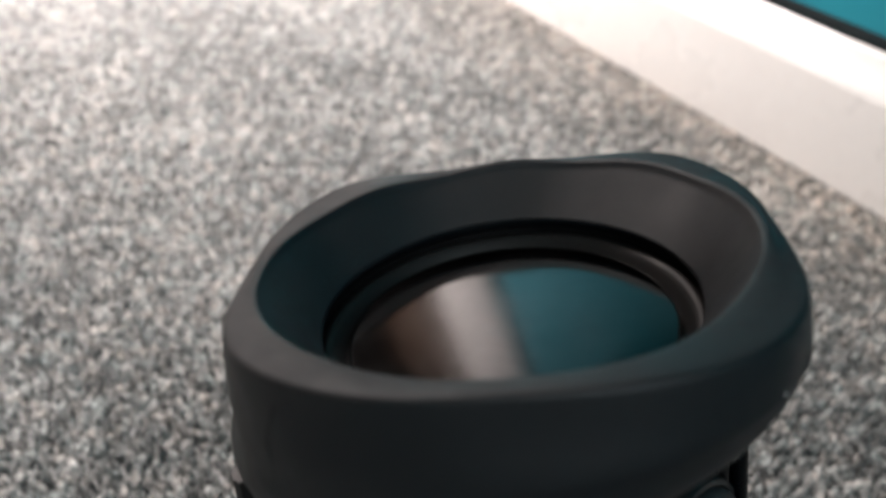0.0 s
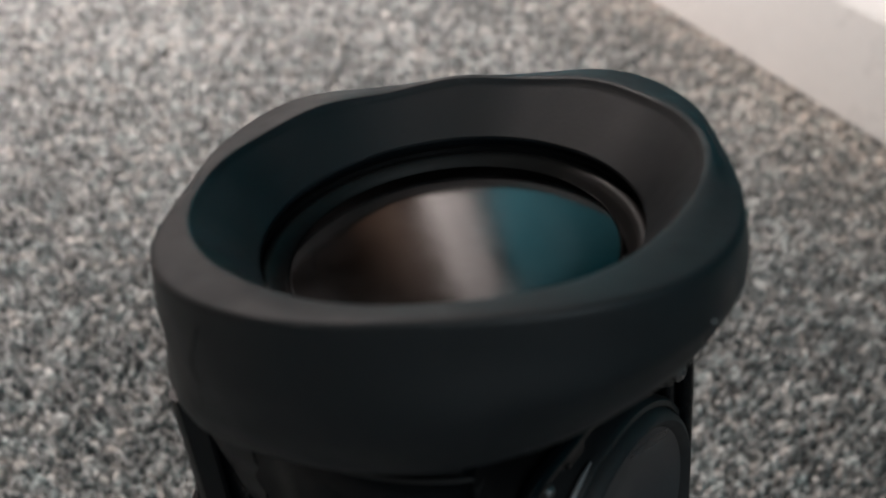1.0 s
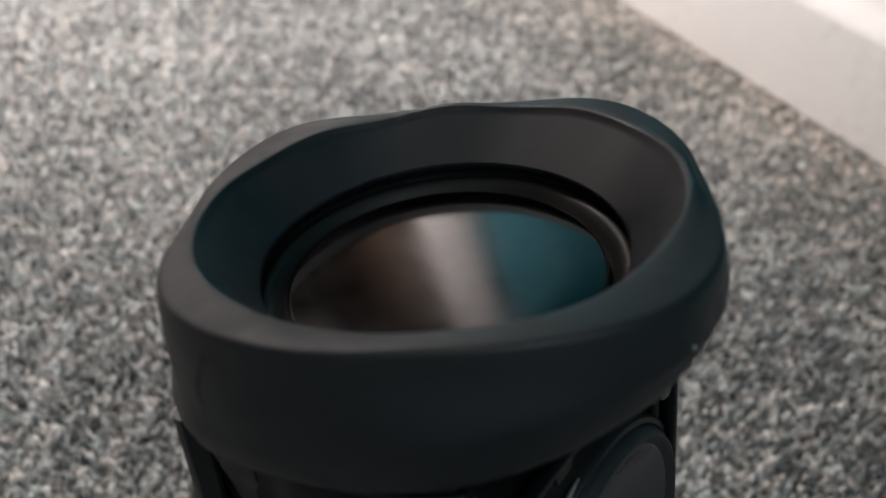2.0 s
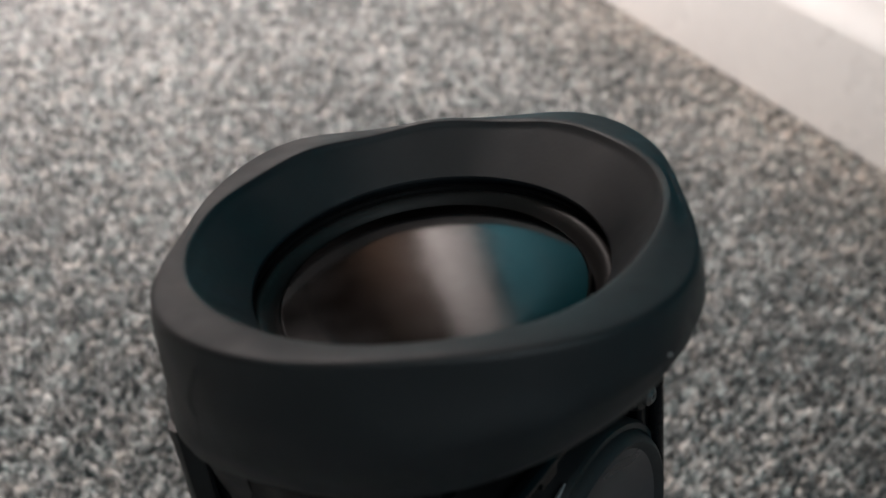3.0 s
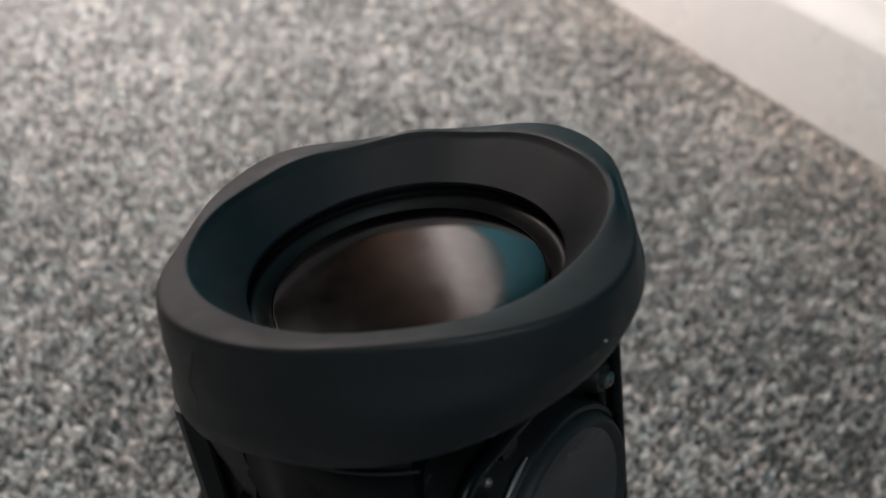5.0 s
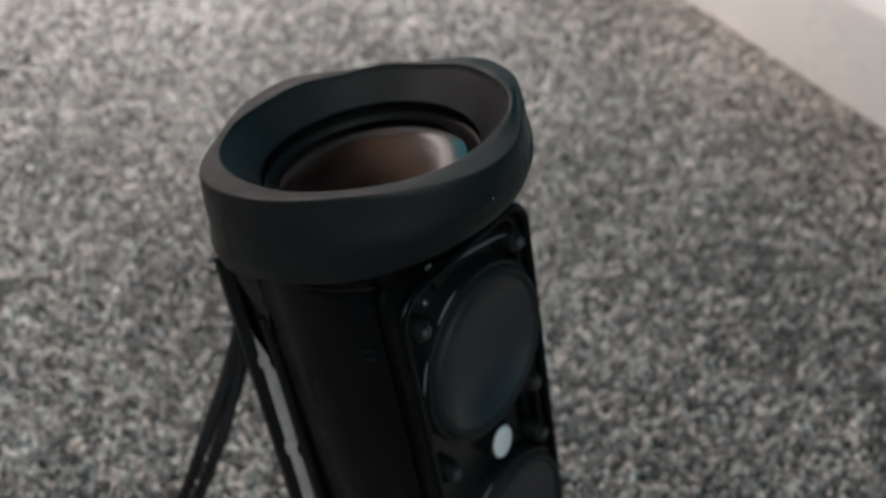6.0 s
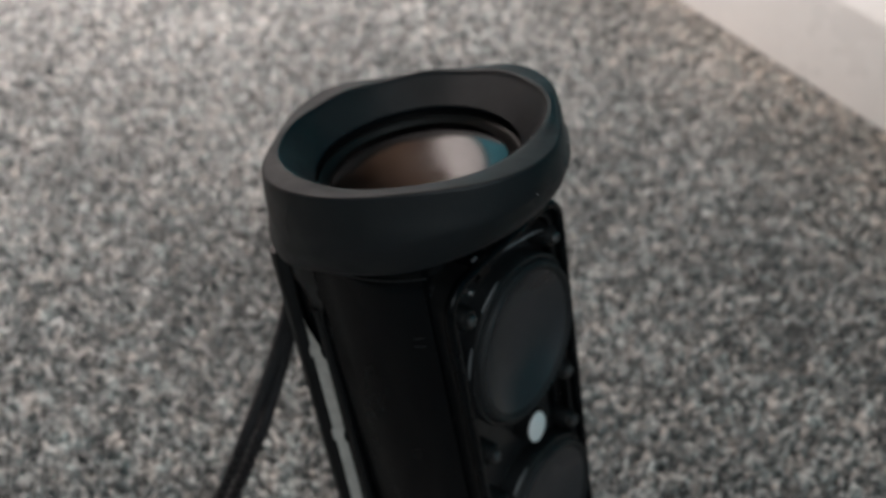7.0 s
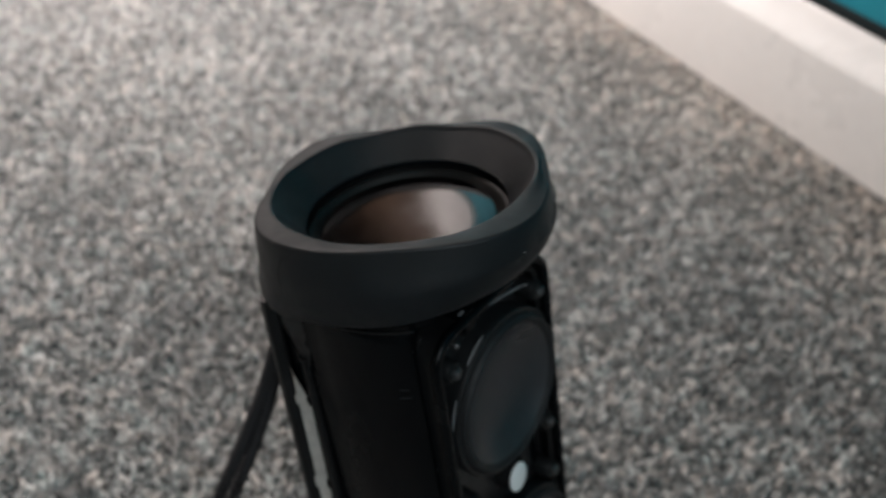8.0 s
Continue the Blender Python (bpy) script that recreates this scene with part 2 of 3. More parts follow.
pane = part("pane", box_bm((A0 - 0.056, W0 + F, SILL + F), (A0 - 0.05, W1 - F, HEAD - F), 0, ROOM), GLASS, window)
pane.visible_shadow = False

# skirting: upright face, a rounded slope above it and a narrow flat top
profile = [(FACE + 0.0012, 0.0), (FACE, 0.0012), (FACE, 0.0600), (FACE + 0.0005, 0.0618), (FACE + 0.0018, 0.0640), (FACE + 0.0040, 0.0672), (FACE + 0.0068, 0.0710),
           (FACE + 0.0096, 0.0752), (FACE + 0.0118, 0.0788), (FACE + 0.0132, 0.0814), (FACE + 0.0144, 0.0830), (BACK - 0.0005, 0.0838), (BACK - 0.0005, 0.0)]
steps = [A0 + (1.02 - A0) * i / 60 for i in range(61)]
structure("baseboard", loft([[room(a, n, z + 0.0001 * math.sin(a * 23 + z * 90)) for n, z in profile] for a in steps], caps=True), GLOSS, "white gloss painted skirting board with a moulded top", True)
# solid dark strip that paints the shadow line over the skirting
structure("trim_gap", box_bm((A0, BACK - 0.0022, 0.0840), (1.02, BACK + 0.01, 0.0915), 0.0008, ROOM), GAP, "dark strip painting the shadow line above the skirting board")

door = tagged(new("door_1"), "pair of brown panelled wooden doors in a white frame", "door", kind="structure")
part("architrave", box_bm((1.02, BACK - 0.018, 0.0), (1.13, BACK - 0.0005, 2.12), 0.005, ROOM), GLOSS, door, "white gloss architrave")
part("lining", box_bm((1.131, BACK - 0.010, 0.0), (1.27, BACK + 0.08, 2.05), 0.003, ROOM), GLOSS, door, "white gloss door lining")
for d0, d1 in ((1.272, 2.40), (2.404, 3.49)):
    leaf = part("door_leaf", box_bm((d0, BACK + 0.004, 0.004), (d1, BACK + 0.046, 2.04), 0.002, ROOM), OAK, door, "brown wooden door leaf")
    for z0, z1 in ((0.14, 0.86), (1.02, 1.92)):
        part("door_panel", box_bm((d0 + 0.12, BACK - 0.006, z0), (d1 - 0.12, BACK + 0.008, z1), 0.006, ROOM), OAK, leaf)

# body of the added lamp, out of view
light = tagged(new("added_pendant_lamp"), "added unseen pendant lamp, white shaded, hanging from the ceiling", "lamp", kind="structure")
hang = Matrix.Translation(room(*LAMP_AT, 0))
part("ceiling_rose", turned([(0.0, 2.36), (0.03, 2.37), (0.045, 2.385), (0.05, 2.399), (0.0, 2.399)], hang, 32), GLOSS, light)
part("flex", tube([(0, 0, 2.37), (0, 0, LAMP_Z + 0.17)], 0.003, 8, hang), GLOSS, light)
part("shade", turned([(0.085, 0.17), (0.23, -0.06), (0.232, -0.06), (0.087, 0.172)], hang @ Matrix.Translation((0, 0, LAMP_Z)), 48), GLOSS, light)
part("diffuser", turned([(0.0, 0.06), (0.05, 0.05), (0.10, 0.04), (0.10, 0.045), (0.05, 0.06), (0.0, 0.07)], hang @ Matrix.Translation((0, 0, LAMP_Z)), 32), LAMP, light)

# ---- the speaker: its own upright frame leans a little on its slanted foot ----
LEAN = Matrix(((0.9837, 0.0146, -0.1794, 0), (0.0, 0.9967, 0.0810, 0), (0.18, -0.0797, 0.9804, 0), (0, 0, 0, 1)))
speaker = tagged(new("portable_speaker"), "black cylindrical portable speaker standing on end, its cloth grille removed", "speaker")
speaker.matrix_world = LEAN
PANEL_AZ, PANEL_C = -36.0, 0.020
BODY_R = 0.0315
PN = Vector((math.cos(radians(PANEL_AZ)), math.sin(radians(PANEL_AZ)), 0))
PU = Vector((-PN.y, PN.x, 0))


def panel(u, z, out=0.0):
    return PN * (PANEL_C + out) + PU * u + Vector((0, 0, z))


def panel_frame(u, z, out=0.0):
    """x along the panel, y up, z out of it."""
    m = Matrix.Identity(4)
    m.col[0], m.col[1], m.col[2] = (*PU, 0), (0, 0, 1, 0), (*PN, 0)
    m.translation = panel(u, z, out)
    return m


def square(az):
    """How far the ring's outline swells towards its four soft corners."""
    return math.cos(4 * az - math.pi + 0.15)


def crown(az, r):
    """Height of the top bumper's slanted crown."""
    return 0.2051 + 0.0003 * max(0.0, math.sin(az)) + 0.0003 * near(az, 38, 30) - 0.0178 * r * math.cos(az) - 0.0644 * r * math.sin(az) + 0.00025 * math.sin(3 * az + 1.0) + 0.00036 * max(0.0, math.sin(az)) * math.sin(9 * az + 0.4) + 0.00015 * math.sin(5 * az + 2.0)


def ring_bottom(az):
    return 0.1862 + 0.0024 * math.cos(az + radians(50)) + 0.0012 * math.cos(2 * az + 1.2) - 0.0045 * near(az, -163, 26)


def near(az, middle, width):
    """1 where az is at the middle, falling to nothing within a few widths; degrees."""
    d = (math.degrees(az) - middle + 180) % 360 - 180
    return math.exp(-(d / width) ** 2)


def ring_profile(az):
    """Section of the top bumper as (radius, height) pairs."""
    w = square(az)
    far = 1 + 0.3 * math.sin(az)
    kink, side = near(az, -129, 14), near(az, -163, 26)
    right, cut = near(az, -8, 38), near(az, 138, 30)
    ri = 0.0312 + 0.0018 * near(az, 42, 38) - 0.0010 * near(az, -35, 22) - 0.0006 * near(az, -92, 22)
    ro, b = 0.0354 + 0.0021 * far * w - 0.0004 * kink - 0.0009 * cut + 0.0010 * right + 0.0005 * near(az, 38, 26), ring_bottom(az)
    ci, co = crown(az, ri) - 0.0006 * cut + 0.0003 * kink, crown(az, ro) - 0.0006 * cut - 0.0010 * right
    inner = [(0.0246 + (ri - 0.0003 - 0.0246) * f, 0.1970 + (ci - 0.0006 - 0.1970) * f) for f in (0.0, 0.03, 0.3, 0.6, 0.9, 1.0)]
    prof = [(0.0258, 0.1962), (0.0250, 0.1962), (0.0247, 0.1963), (0.02455, 0.1966), *inner, (ri - 0.00012, ci - 0.00022), (ri + 0.00008, ci - 0.00005), (ri + 0.0004, ci), (ri + 0.0008, ci + 0.00005), (0.5 * (ri + ro), 0.5 * (ci + co) + 0.0001), (ro - 0.0009, co + 0.00005), (ro - 0.0005, co + 0.00003), (ro - 0.00015, co - 0.00006),
            (ro + 0.00008, co - 0.0003), (ro + 0.0002, co - 0.0008), (ro + 0.0006, co - 0.0028), (0.0366 + 0.0017 * far * w + 0.0007 * kink - 0.0007 * cut + 0.0006 * right, co - 0.0070), (0.0371 + 0.0012 * far * w - 0.0008 * cut, 0.5 * (co + b) + 0.0005),
            (0.0371 + 0.0008 * w - 0.0005 * right + 0.0014 * side, b + 0.0082), (0.0365 + 0.0006 * w + 0.0021 * side, b + 0.0055), (0.0350 + 0.0004 * w + 0.0030 * side, b + 0.0022), (0.0339 + 0.0030 * side, b + 0.0005), (0.0328, b), (0.0300, b + 0.0006), (0.0275, 0.1905), (0.0272, 0.1945)]
    return prof


def bumper(name, label):
    turns = [2 * math.pi * k / 192 for k in range(192)]
    rings = [[(r * math.cos(az), r * math.sin(az), z) for r, z in ring_profile(az)] for az in turns]
    ring = part(name, loft(rings, close_ring=True, close_loop=True), RUBBER, speaker, label)
    # a faint mould seam runs down the outer wall
    seam = [(r + 0.00003, z) for r, z in ring_profile(radians(-133))[20:27]]
    path = [Vector((r * math.cos(a), r * math.sin(a), z)) for (r, z), a in ((p, radians(-132 - 9 * k / 6)) for k, p in enumerate(seam))]
    part("mould_seam", tube(spline(path, 24), 0.00006, 6), SURROUND, ring, "fine mould seam in the rubber")
    return ring


bumper("top_bumper", "matt black rubber bumper ring with a wavy rim")


def foot_height(x, y):
    """Where the carpet's top lies under the point, in the speaker's frame."""
    return (0.0025 - 0.18 * x + 0.0797 * y) / 0.9804


rings = []
for k in range(128):
    az = 2 * math.pi * k / 128
    ca, sa = math.cos(az), math.sin(az)
    prof = [(0.0247, 0.014), (0.0290, 0.004), (0.0308, 0.0004), (0.0330, 0.0), (0.0350, 0.0018), (0.0370, 0.009), (0.0372, 0.015), (0.0358, 0.0195), (0.0325, 0.0215), (0.0247, 0.018)]
    rings.append([(r * ca, r * sa, z + foot_height(r * ca, r * sa) * max(0.0, 1 - z / 0.02)) for r, z in prof])
part("bottom_bumper", loft(rings, close_loop=True), RUBBER, speaker, "matt black rubber foot ring")


def body_radius(az):
    d = (math.degrees(az) + 172 + 180) % 360 - 180
    r = BODY_R + (0.0062 * math.cos(math.pi / 2 * d / 36) ** 2 if abs(d) < 36 else 0)
    p = az - radians(PANEL_AZ)
    if math.cos(p) > 0:
        r = min(r, (PANEL_C - 0.0050) / max(math.cos(p), 0.05)) if abs(math.atan2(math.sin(p), math.cos(p))) < radians(53) else r
    return r


levels = [(0.0, 0.019), (0.90, 0.019), (0.97, 0.021), (1.0, 0.024), (1.0, 0.1795), (0.985, 0.1825), (0.955, 0.1838), (0.945, 0.1842), (0.945, 0.1885), (0.85, 0.190), (0.0, 0.190)]
body = part("body", loft([[(max(body_radius(2 * math.pi * k / 180) * s, 0.0002) * math.cos(2 * math.pi * k / 180), max(body_radius(2 * math.pi * k / 180) * s, 0.0002) * math.sin(2 * math.pi * k / 180), z)
                           for k in range(180)] for s, z in levels]), PLASTIC, speaker, "gloss black plastic cylinder body")


def rounded_rect(hw, z0, z1, r, n=8):
    pts = []
    for cx, cz, a0 in ((hw - r, z1 - r, 0), (-hw + r, z1 - r, 90), (-hw + r, z0 + r, 180), (hw - r, z0 + r, 270)):
        for i in range(n + 1):
            a = radians(a0 + 90 * i / n)
            pts.append((cx + r * math.cos(a), cz + r * math.sin(a)))
    return pts


def bead(name, hw, z0, z1, r, out, thick, mat, label=""):
    base = rounded_rect(hw, z0, z1, r)
    rings = []
    for k, (u, z) in enumerate(base):
        un, zn = base[(k + 1) % len(base)]
        up, zp = base[k - 1]
        t = Vector((un - up, zn - zp)).normalized()
        o = Vector((t.y, -t.x))
        rings.append([panel(u + o.x * thick * math.cos(a), z + o.y * thick * math.cos(a), out + thick * math.sin(a)) for a in (2 * math.pi * j / 10 for j in range(10))])
    return part(name, loft(rings, close_loop=True), mat, body, label)


front = part("front_panel", box_bm((-0.0225, 0.026, -0.0046), (0.0225, 0.1775, -0.0036), 0.0012, panel_frame(0, 0)), FLANGE, speaker, "recessed black driver panel")
rim = rounded_rect(0.0236, 0.0250, 0.1785, 0.0079)
hole = rounded_rect(0.0224, 0.0262, 0.1773, 0.0067)
part("panel_rim", loft([[panel(*p, -0.0100) for p in rim], [panel(*p, 0.0016) for p in rim], [panel(*p, 0.0020) for p in hole], [panel(*p, -0.0060) for p in hole]]), MATT, speaker, "black wall round the driver panel")
bead("panel_lip", 0.0232, 0.0255, 0.1780, 0.0075, 0.0022, 0.0013, PLASTIC, "raised black lip round the driver panel")
bead("panel_gasket", 0.0207, 0.0280, 0.1755, 0.0060, 0.0008, 0.0008, MATT, "thin inner gasket line")


def driver(z, u=0.0030):
    d = part("driver", turned([(0.0185, -0.0038), (0.0224, -0.0038), (0.0227, 0.0012), (0.0223, 0.0020), (0.0215, 0.0021), (0.0212, 0.0012), (0.0192, -0.0030)],
                              panel_frame(u, z), 72, 1.06), BASKET, speaker, "round black driver basket")
    part("surround", turned([(0.0213, 0.0014), (0.0211, 0.0026), (0.0206, 0.0034), (0.0200, 0.0037), (0.0193, 0.0034), (0.0186, 0.0026)], panel_frame(u, z), 72, 1.06), SURROUND, d, "soft black rubber surround")
    part("cone", turned([(0.0189 * k / 14, 0.0028 - 0.0060 * (1 - (k / 14) ** 2.6)) for k in range(14, -1, -1)], panel_frame(u, z), 72, 1.06), CONE, d, "dark grey dished cone")
    # highlights along the basket edge, put in as pale raised slivers
    for a0, a1 in ((106, 127), (148, 168), (305, 335)):
        arc = [panel(u + 0.0231 * math.cos(a), z + 0.0231 * 1.06 * math.sin(a), 0.0012) for a in (radians(a0 + (a1 - a0) * i / 24) for i in range(25))]
        part("basket_rib_glint", tube(arc, lambda f: 0.00015 + 0.00025 * math.sin(math.pi * f), 8), GLINT, d, "pale sliver painting the highlight on the basket's ribbed edge")
    return d


DRIVER_Z, BADGE_Z = 0.1446, 0.1122
driver(DRIVER_Z)
driver(2 * BADGE_Z - DRIVER_Z - 0.001)
part("badge_post", turned([(0.0, -0.0036), (0.0052, -0.0036), (0.0050, 0.0008), (0.0, 0.0008)], panel_frame(0.0041, BADGE_Z), 40), MATT, speaker, "black post under the badge")
part("badge", turned([(0.0, 0.0008), (0.0037, 0.0008), (0.0039, 0.0012), (0.0037, 0.0016), (0.0029, 0.0019), (0.0, 0.0020)], panel_frame(0.0036, BADGE_Z), 40, 1.26), BADGE, speaker, "round white badge between the drivers")


def screw(u, z):
    boss = part("screw_boss", turned([(0.0, -0.0036), (0.0034, -0.0036), (0.0031, 0.0010), (0.0026, 0.0020), (0.0019, 0.0022), (0.0, 0.0022)], panel_frame(u, z), 20), MATT, speaker)
    bm = turned([(0.0, 0.0022), (0.0017, 0.0022), (0.0016, 0.0030), (0.0009, 0.0035), (0.0004, 0.0034), (0.0003, 0.0027), (0.0, 0.0027)], panel_frame(u, z), 16)
    part("screw", bm, STEEL, boss, "small dark steel screw")


for u, z in ((-0.0165, 0.1665), (0.0200, 0.1665), (-0.0165, 0.1205), (0.0195, 0.1205), (-0.0165, 0.1010), (0.0195, 0.1010)):
    screw(u, z)
for u, z in ((-0.0135, 0.1722), (-0.0190, 0.1740)):
    part("peg", turned([(0.0, -0.0036), (0.0011, -0.0036), (0.0009, 0.0014), (0.0005, 0.0018), (0.0, 0.0018)], panel_frame(u, z), 14), STEEL, speaker, "small moulded peg")


def on_body(az_deg, z, out=0.0):
    az = radians(az_deg)
    r = body_radius(az) + out
    return Vector((r * math.cos(az), r * math.sin(az), z))


# the flank: an outer rail standing off the body, a pale worn strip beside it, an inner rail and a small boss
FR = Vector((math.cos(radians(-161)), math.sin(radians(-161)), 0))
FT = Vector((-FR.y, FR.x, 0))


def flank(r, t, z):
    return FR * r + FT * t + Vector((0, 0, z))


def rail_in(z):
    return 0.0361 + 0.034 * (0.176 - max(z, 0.07))


def flank_bar(name, z0, z1, section, mat, label, n=60):
    """A bar down the flank; section(z) gives its outline as (out, along) pairs."""
    rings = [[flank(r, t, z0 + (z1 - z0) * i / n) for r, t in section(z0 + (z1 - z0) * i / n)] for i in range(n + 1)]
    return part(name, loft(rings, caps=True), mat, speaker, label)


def rail_section(z):
    a, b = rail_in(z), rail_in(z) + 0.0038
    return [(a, -0.0016), (a + 0.0006, -0.002), (b - 0.0010, -0.002), (b, -0.0008), (b, 0.0006), (b - 0.0008, 0.0017), (a + 0.0005, 0.0018), (a, 0.0012)]


def strip_section(z):
    a = rail_in(z) + 0.0003 + 0.00006 * noise.noise((z * 900, 0.2, 0.3))
    for z0, z1 in ((0.1500, 0.1535), (0.1200, 0.1238), (0.0900, 0.0925)):
        if z0 < z < z1:
            a += 0.0006
    w = (0.0028 + 0.00007 * noise.noise((z * 500, 1.0, 0.0))) * min(1.0, max(0.03, (0.163 - z) / 0.0115))
    return [(a, 0.0022), (a - w * 0.5, 0.0030), (a - w, 0.0044), (a - w, 0.0036), (a - w * 0.5, 0.0022), (a, 0.0014)]


def boss_section(z):
    f = min(1.0, max(0.05, (z - 0.163) / 0.010))
    a = 0.0318 + 0.0044 * min(1.0, max(0.0, (z - 0.158) / 0.018))
    return [(a, 0.0015), (a - 0.0008 * f, 0.0046), (a - 0.0022 * f, 0.0066), (a - 0.0046 * f, 0.0086), (a - 0.0052 * f, 0.0060), (a - 0.0030, 0.0010)]


flank_bar("side_rail", 0.020, 0.1835, rail_section, MATT, "black plastic side rail")
flank_bar("side_strip", 0.026, 0.1628, strip_section, GREY, "pale grey worn strip down the side", 180)
flank_bar("side_boss", 0.1632, 0.182, boss_section, BASKET, "dark grey moulded boss under the bumper", 24)
part("inner_rail", tube([flank(0.0333 + 0.02 * (0.150 - max(z, 0.07)), 0.0066, z) for z in (0.024 + 0.144 * i / 30 for i in range(31))], 0.0013, 8), MATT, speaker, "black inner side rail")

# thin pale tube as the highlight along the panel's top edge
part("panel_edge_glint", tube(spline([panel(-0.0060, 0.1766, 0.0012), panel(0.0040, 0.1748, 0.0018), panel(0.0120, 0.1726, 0.0016), panel(0.0172, 0.1702, 0.0010)], 24), lambda f: 0.00018 + 0.00022 * math.sin(math.pi * f), 8), GLINT, speaker, "pale line painting the highlight on the driver panel's top edge")
part("corner_block", box_bm((-0.0030, -0.0040, -0.0040), (0.0026, 0.0032, 0.0026), 0.0009, panel_frame(-0.0088, 0.1775)), PLASTIC, speaker, "black block at the panel's corner")
# the block's small glint is a pale chip set on top
part("block_glint", box_bm((-0.0010, -0.0003, -0.0004), (0.0010, 0.0004, 0.0004), 0.00025, panel_frame(-0.0112, 0.1806, 0.0020)), GLINT, speaker, "pale chip painting the glint on top of the corner block")

# seam and small moulded marks under the ring
part("seam", tube([(0.0312 * math.cos(a), 0.0312 * math.sin(a), 0.1832 + 0.0004 * math.sin(3 * a)) for a in (radians(-150 + 62 * i / 40) for i in range(41))], 0.00022, 6), BASKET, speaker, "thin shiny seam line under the bumper")
part("panel_slot", box_bm((-0.0012, -0.020, -0.0035), (0.0012, 0.006, -0.0026), 0.0006, panel_frame(0.0178, 0.1130)), PLASTIC, speaker, "narrow black slot beside the badge")
for u, z, r in ((-0.0192, 0.1625, 0.0009), (-0.0150, 0.1560, 0.0007), (-0.0128, 0.1152, 0.0016), (0.0150, 0.1745, 0.0010), (0.0188, 0.1560, 0.0008)):
    part("rivet", turned([(0.0, -0.0036), (r * 1.2, -0.0036), (r, -0.0010), (r * 0.6, -0.0004), (0.0, -0.0003)], panel_frame(u, z), 12), MATT, speaker, "tiny black rivet")
part("seam_clip", box_bm((-0.0035, -0.0012, -0.002), (0.0035, 0.0012, 0.002), 0.0006, Matrix.Translation(on_body(-86, 0.1815, 0.0008)) @ Matrix.Rotation(radians(-86 + 90), 4, "Z")), PLASTIC, speaker, "small black clip under the bumper")
for dz, w in ((0.0, 0.0014), (-0.0024, 0.0016)):
    part("moulded_mark", box_bm((-w, -0.00012, -0.00008), (w * 0.7, 0.00006, 0.00006), 0, Matrix.Translation(on_body(-96, 0.167 + dz, 0.0)) @ Matrix.Rotation(radians(-96 + 90), 4, "Z")), CONE, speaker, "tiny moulded mark")

# passive radiator in the throat of the top ring
DISC_Z = 0.1936
radiator = part("passive_radiator", turned([(0.0250, 0.1950), (0.0262, 0.1948), (0.0264, 0.1872), (0.0258, 0.1862), (0.0205, 0.1862), (0.0205, 0.1852), (0.0, 0.1852)], None, 96), MATT, speaker, "round passive radiator seat")
part("surround", turned([(0.0260, 0.1930), (0.0256, 0.1937), (0.0250, 0.1942), (0.0244, 0.1943), (0.0238, 0.1940), (0.0232, 0.1932), (0.0226, 0.1922), (0.0221, 0.1916), (0.0217, 0.1914), (0.0213, 0.1916)], None, 128), ROLL, radiator, "soft black rubber surround")
part("disc", turned([(0.0213, 0.1908), (0.0216, 0.1914), (0.0217, DISC_Z - 0.0005), (0.02165, DISC_Z - 0.0002), (0.0215, DISC_Z - 0.00005), (0.0212, DISC_Z), (0.0150, DISC_Z + 0.00003), (0.0080, DISC_Z + 0.00006), (0.0, DISC_Z + 0.00008)], None, 128), MIRROR, radiator, "polished dark radiator disc mirroring the room")

# lint on the rubber
for x, y, z, s in ((0.0272, -0.0268, 0.1990, 0.00018), (0.0352, -0.0100, 0.2010, 0.00014), (0.0060, 0.0340, 0.2022, 0.0004)):
    bm = bmesh.new()
    bmesh.ops.create_icosphere(bm, subdivisions=1, radius=s, matrix=Matrix.Translation((x, y, z)) @ Matrix.Diagonal((1.4, 1, 0.8, 1)))
    part("lint_speck", bm, LINT, speaker)

# ---- wrist cord: two strands from under the bumper down to the carpet ----
cord = tagged(new("wrist_cord"), "black braided wrist cord hanging from the speaker to the carpet", "cord")
CORD_KEYS = ((-0.061, 0.021, 0.181), (-0.0660, 0.025, 0.160), (-0.0697, 0.028, 0.140), (-0.0722, 0.030, 0.129), (-0.0745, 0.030, 0.119), (-0.0768, 0.030, 0.110), (-0.0797, 0.030, 0.100), (-0.0830, 0.030, 0.090), (-0.0862, 0.030, 0.080), (-0.0896, 0.030, 0.070), (-0.098, 0.030, 0.047), (-0.110, 0.029, 0.020), (-0.124, 0.026, 0.009), (-0.150, 0.015, 0.006), (-0.190, -0.010, 0.005))
for side, wob in ((-1, 0.0), (1, 1.3)):
    keys = []
    for x, y, z in CORD_KEYS:
        s = side * 0.0021 * min(1.25, max(0.12, 0.2 + (0.135 - z) * 17))
        keys.append((x + s * 0.95, y + s * 0.3 + 0.0007 * math.sin(z * 80 + wob), max(z, 0.0048)))
    part("strand", braid(spline(keys, 900), 0.0019, 150), CORD, cord)

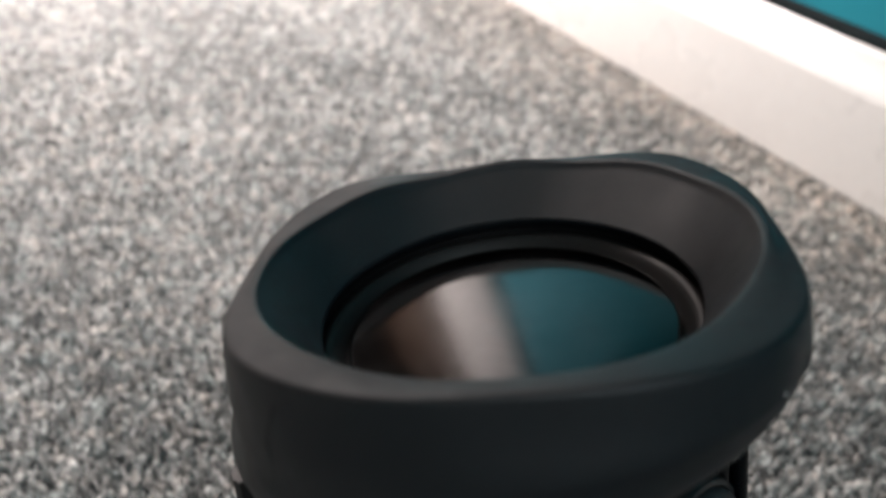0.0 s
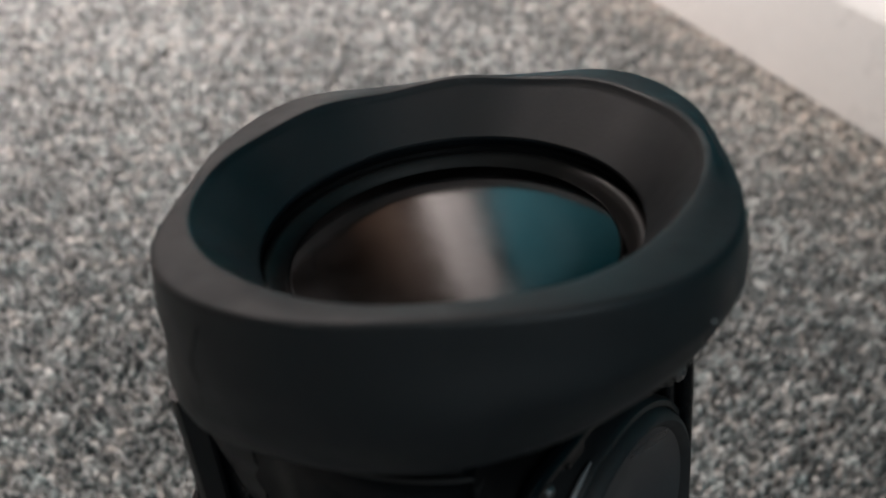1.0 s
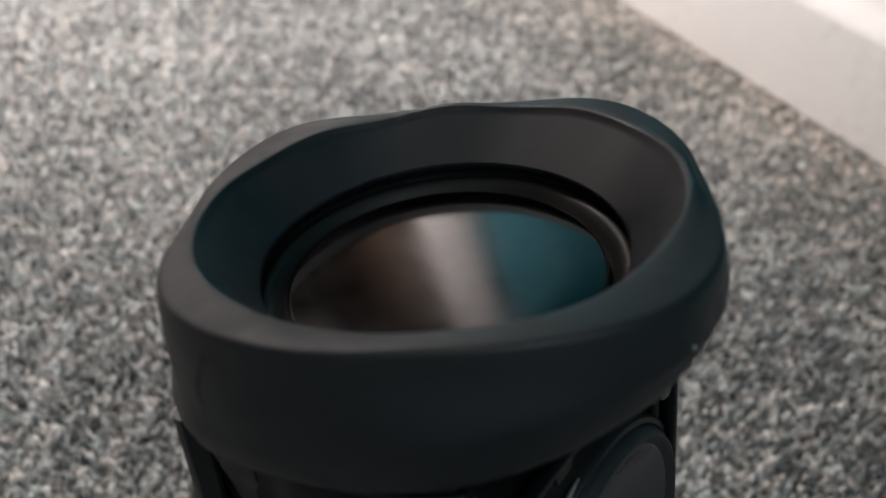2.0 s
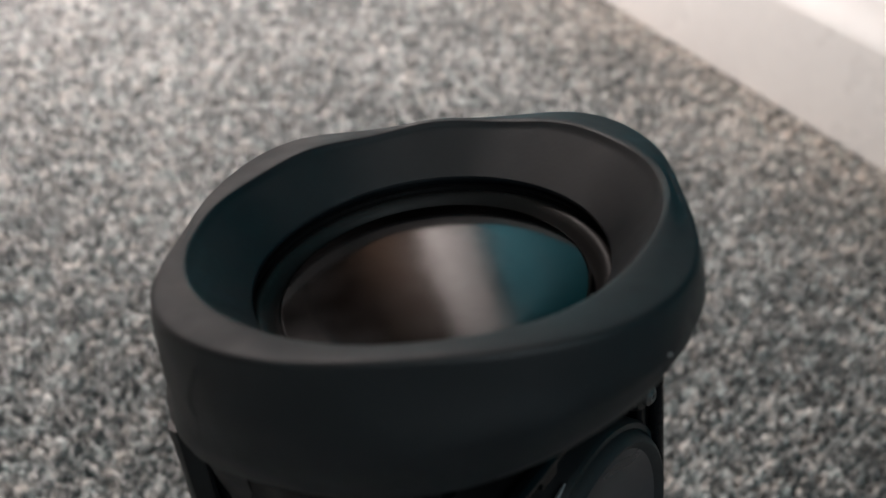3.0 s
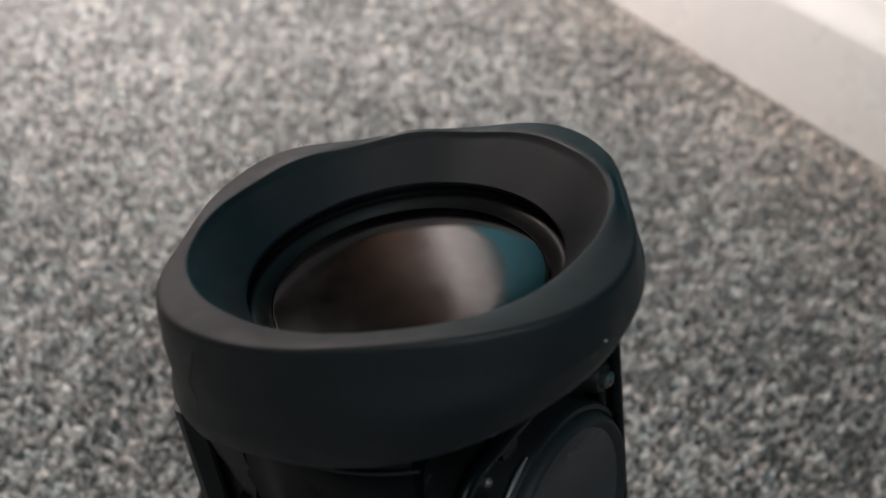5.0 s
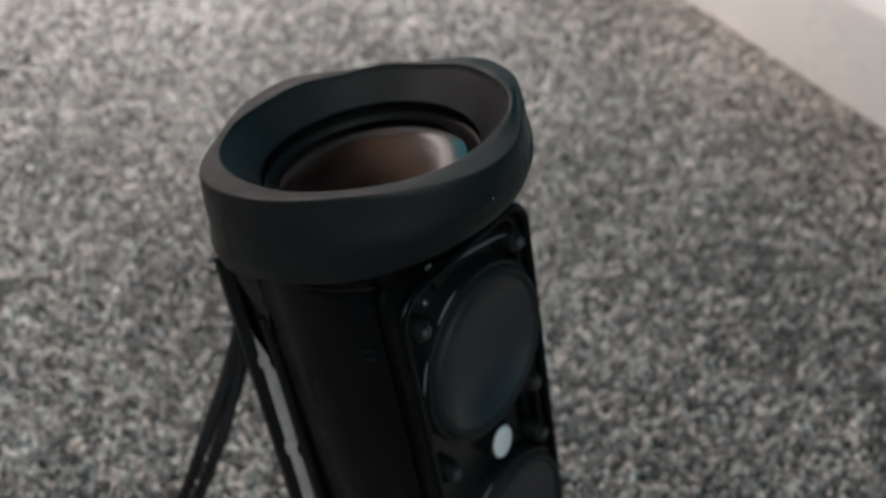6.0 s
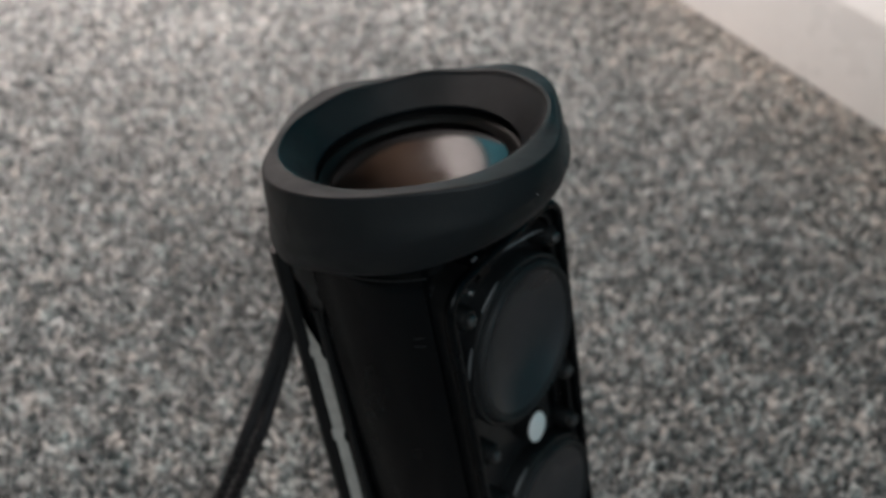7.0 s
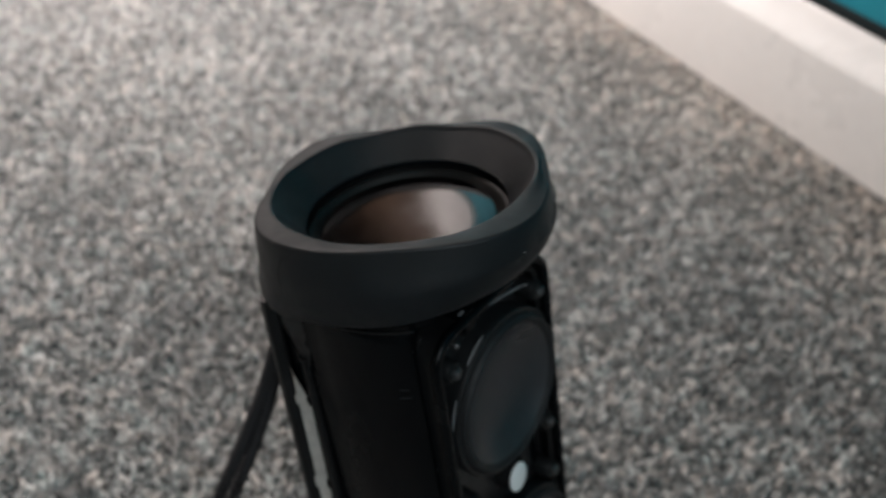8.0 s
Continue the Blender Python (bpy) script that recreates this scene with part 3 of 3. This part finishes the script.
# ---- carpet pile: tufts of twisted yarn round the speaker ----
rng = np.random.default_rng(5)
STEP = 0.0027
gx, gy = np.meshgrid(np.arange(-0.62, 0.46, STEP), np.arange(-0.10, 1.02, STEP), indexing="ij")
px = (gx + rng.normal(0, 0.0008, gx.shape)).ravel()
py = (gy + rng.normal(0, 0.0008, gy.shape)).ravel()
keep = (px * N.x + py * N.y < FACE - 0.0012) & ~((px > 0.30) & (py < 0.0)) & ~((px > -0.25) & (px < -0.05) & (py < -0.2))
px, py = px[keep], py[keep]
count = len(px)
size = rng.uniform(0.0010, 0.0017, count)
high = rng.uniform(0.0030, 0.0048, count)
lean_x, lean_y = rng.normal(0, 0.0012, count), rng.normal(0, 0.0012, count)
turn = rng.uniform(0, 6.283, count)
ang = np.arange(4) * math.pi / 2
co = np.empty((count, 9, 3), np.float32)
for lvl, (w, h) in enumerate(((1.0, 0.0), (0.92, 0.62))):
    for k in range(4):
        i = lvl * 4 + k
        rr = size * w * rng.uniform(0.75, 1.25, count)
        co[:, i, 0] = px + rr * np.cos(turn + ang[k] + 0.4 * lvl) + lean_x * h
        co[:, i, 1] = py + rr * np.sin(turn + ang[k] + 0.4 * lvl) + lean_y * h
        co[:, i, 2] = -0.003 + high * h + 0.001 * lvl
co[:, 8, 0], co[:, 8, 1], co[:, 8, 2] = px + lean_x, py + lean_y, -0.001 + high
tri = []
for k in range(4):
    q = (k + 1) % 4
    tri += [(k, q, 4 + q), (k, 4 + q, 4 + k), (4 + k, 4 + q, 8)]
faces = (np.array(tri)[None] + 9 * np.arange(count)[:, None, None]).reshape(-1, 3)
me = bpy.data.meshes.new("carpet_pile")
me.vertices.add(count * 9)
me.vertices.foreach_set("co", co.ravel())
me.loops.add(faces.size)
me.loops.foreach_set("vertex_index", faces.ravel().astype(np.int32))
me.polygons.add(len(faces))
me.polygons.foreach_set("loop_start", np.arange(0, faces.size, 3, dtype=np.int32))
me.polygons.foreach_set("use_smooth", np.ones(len(faces), bool))
me.update()
me.validate()
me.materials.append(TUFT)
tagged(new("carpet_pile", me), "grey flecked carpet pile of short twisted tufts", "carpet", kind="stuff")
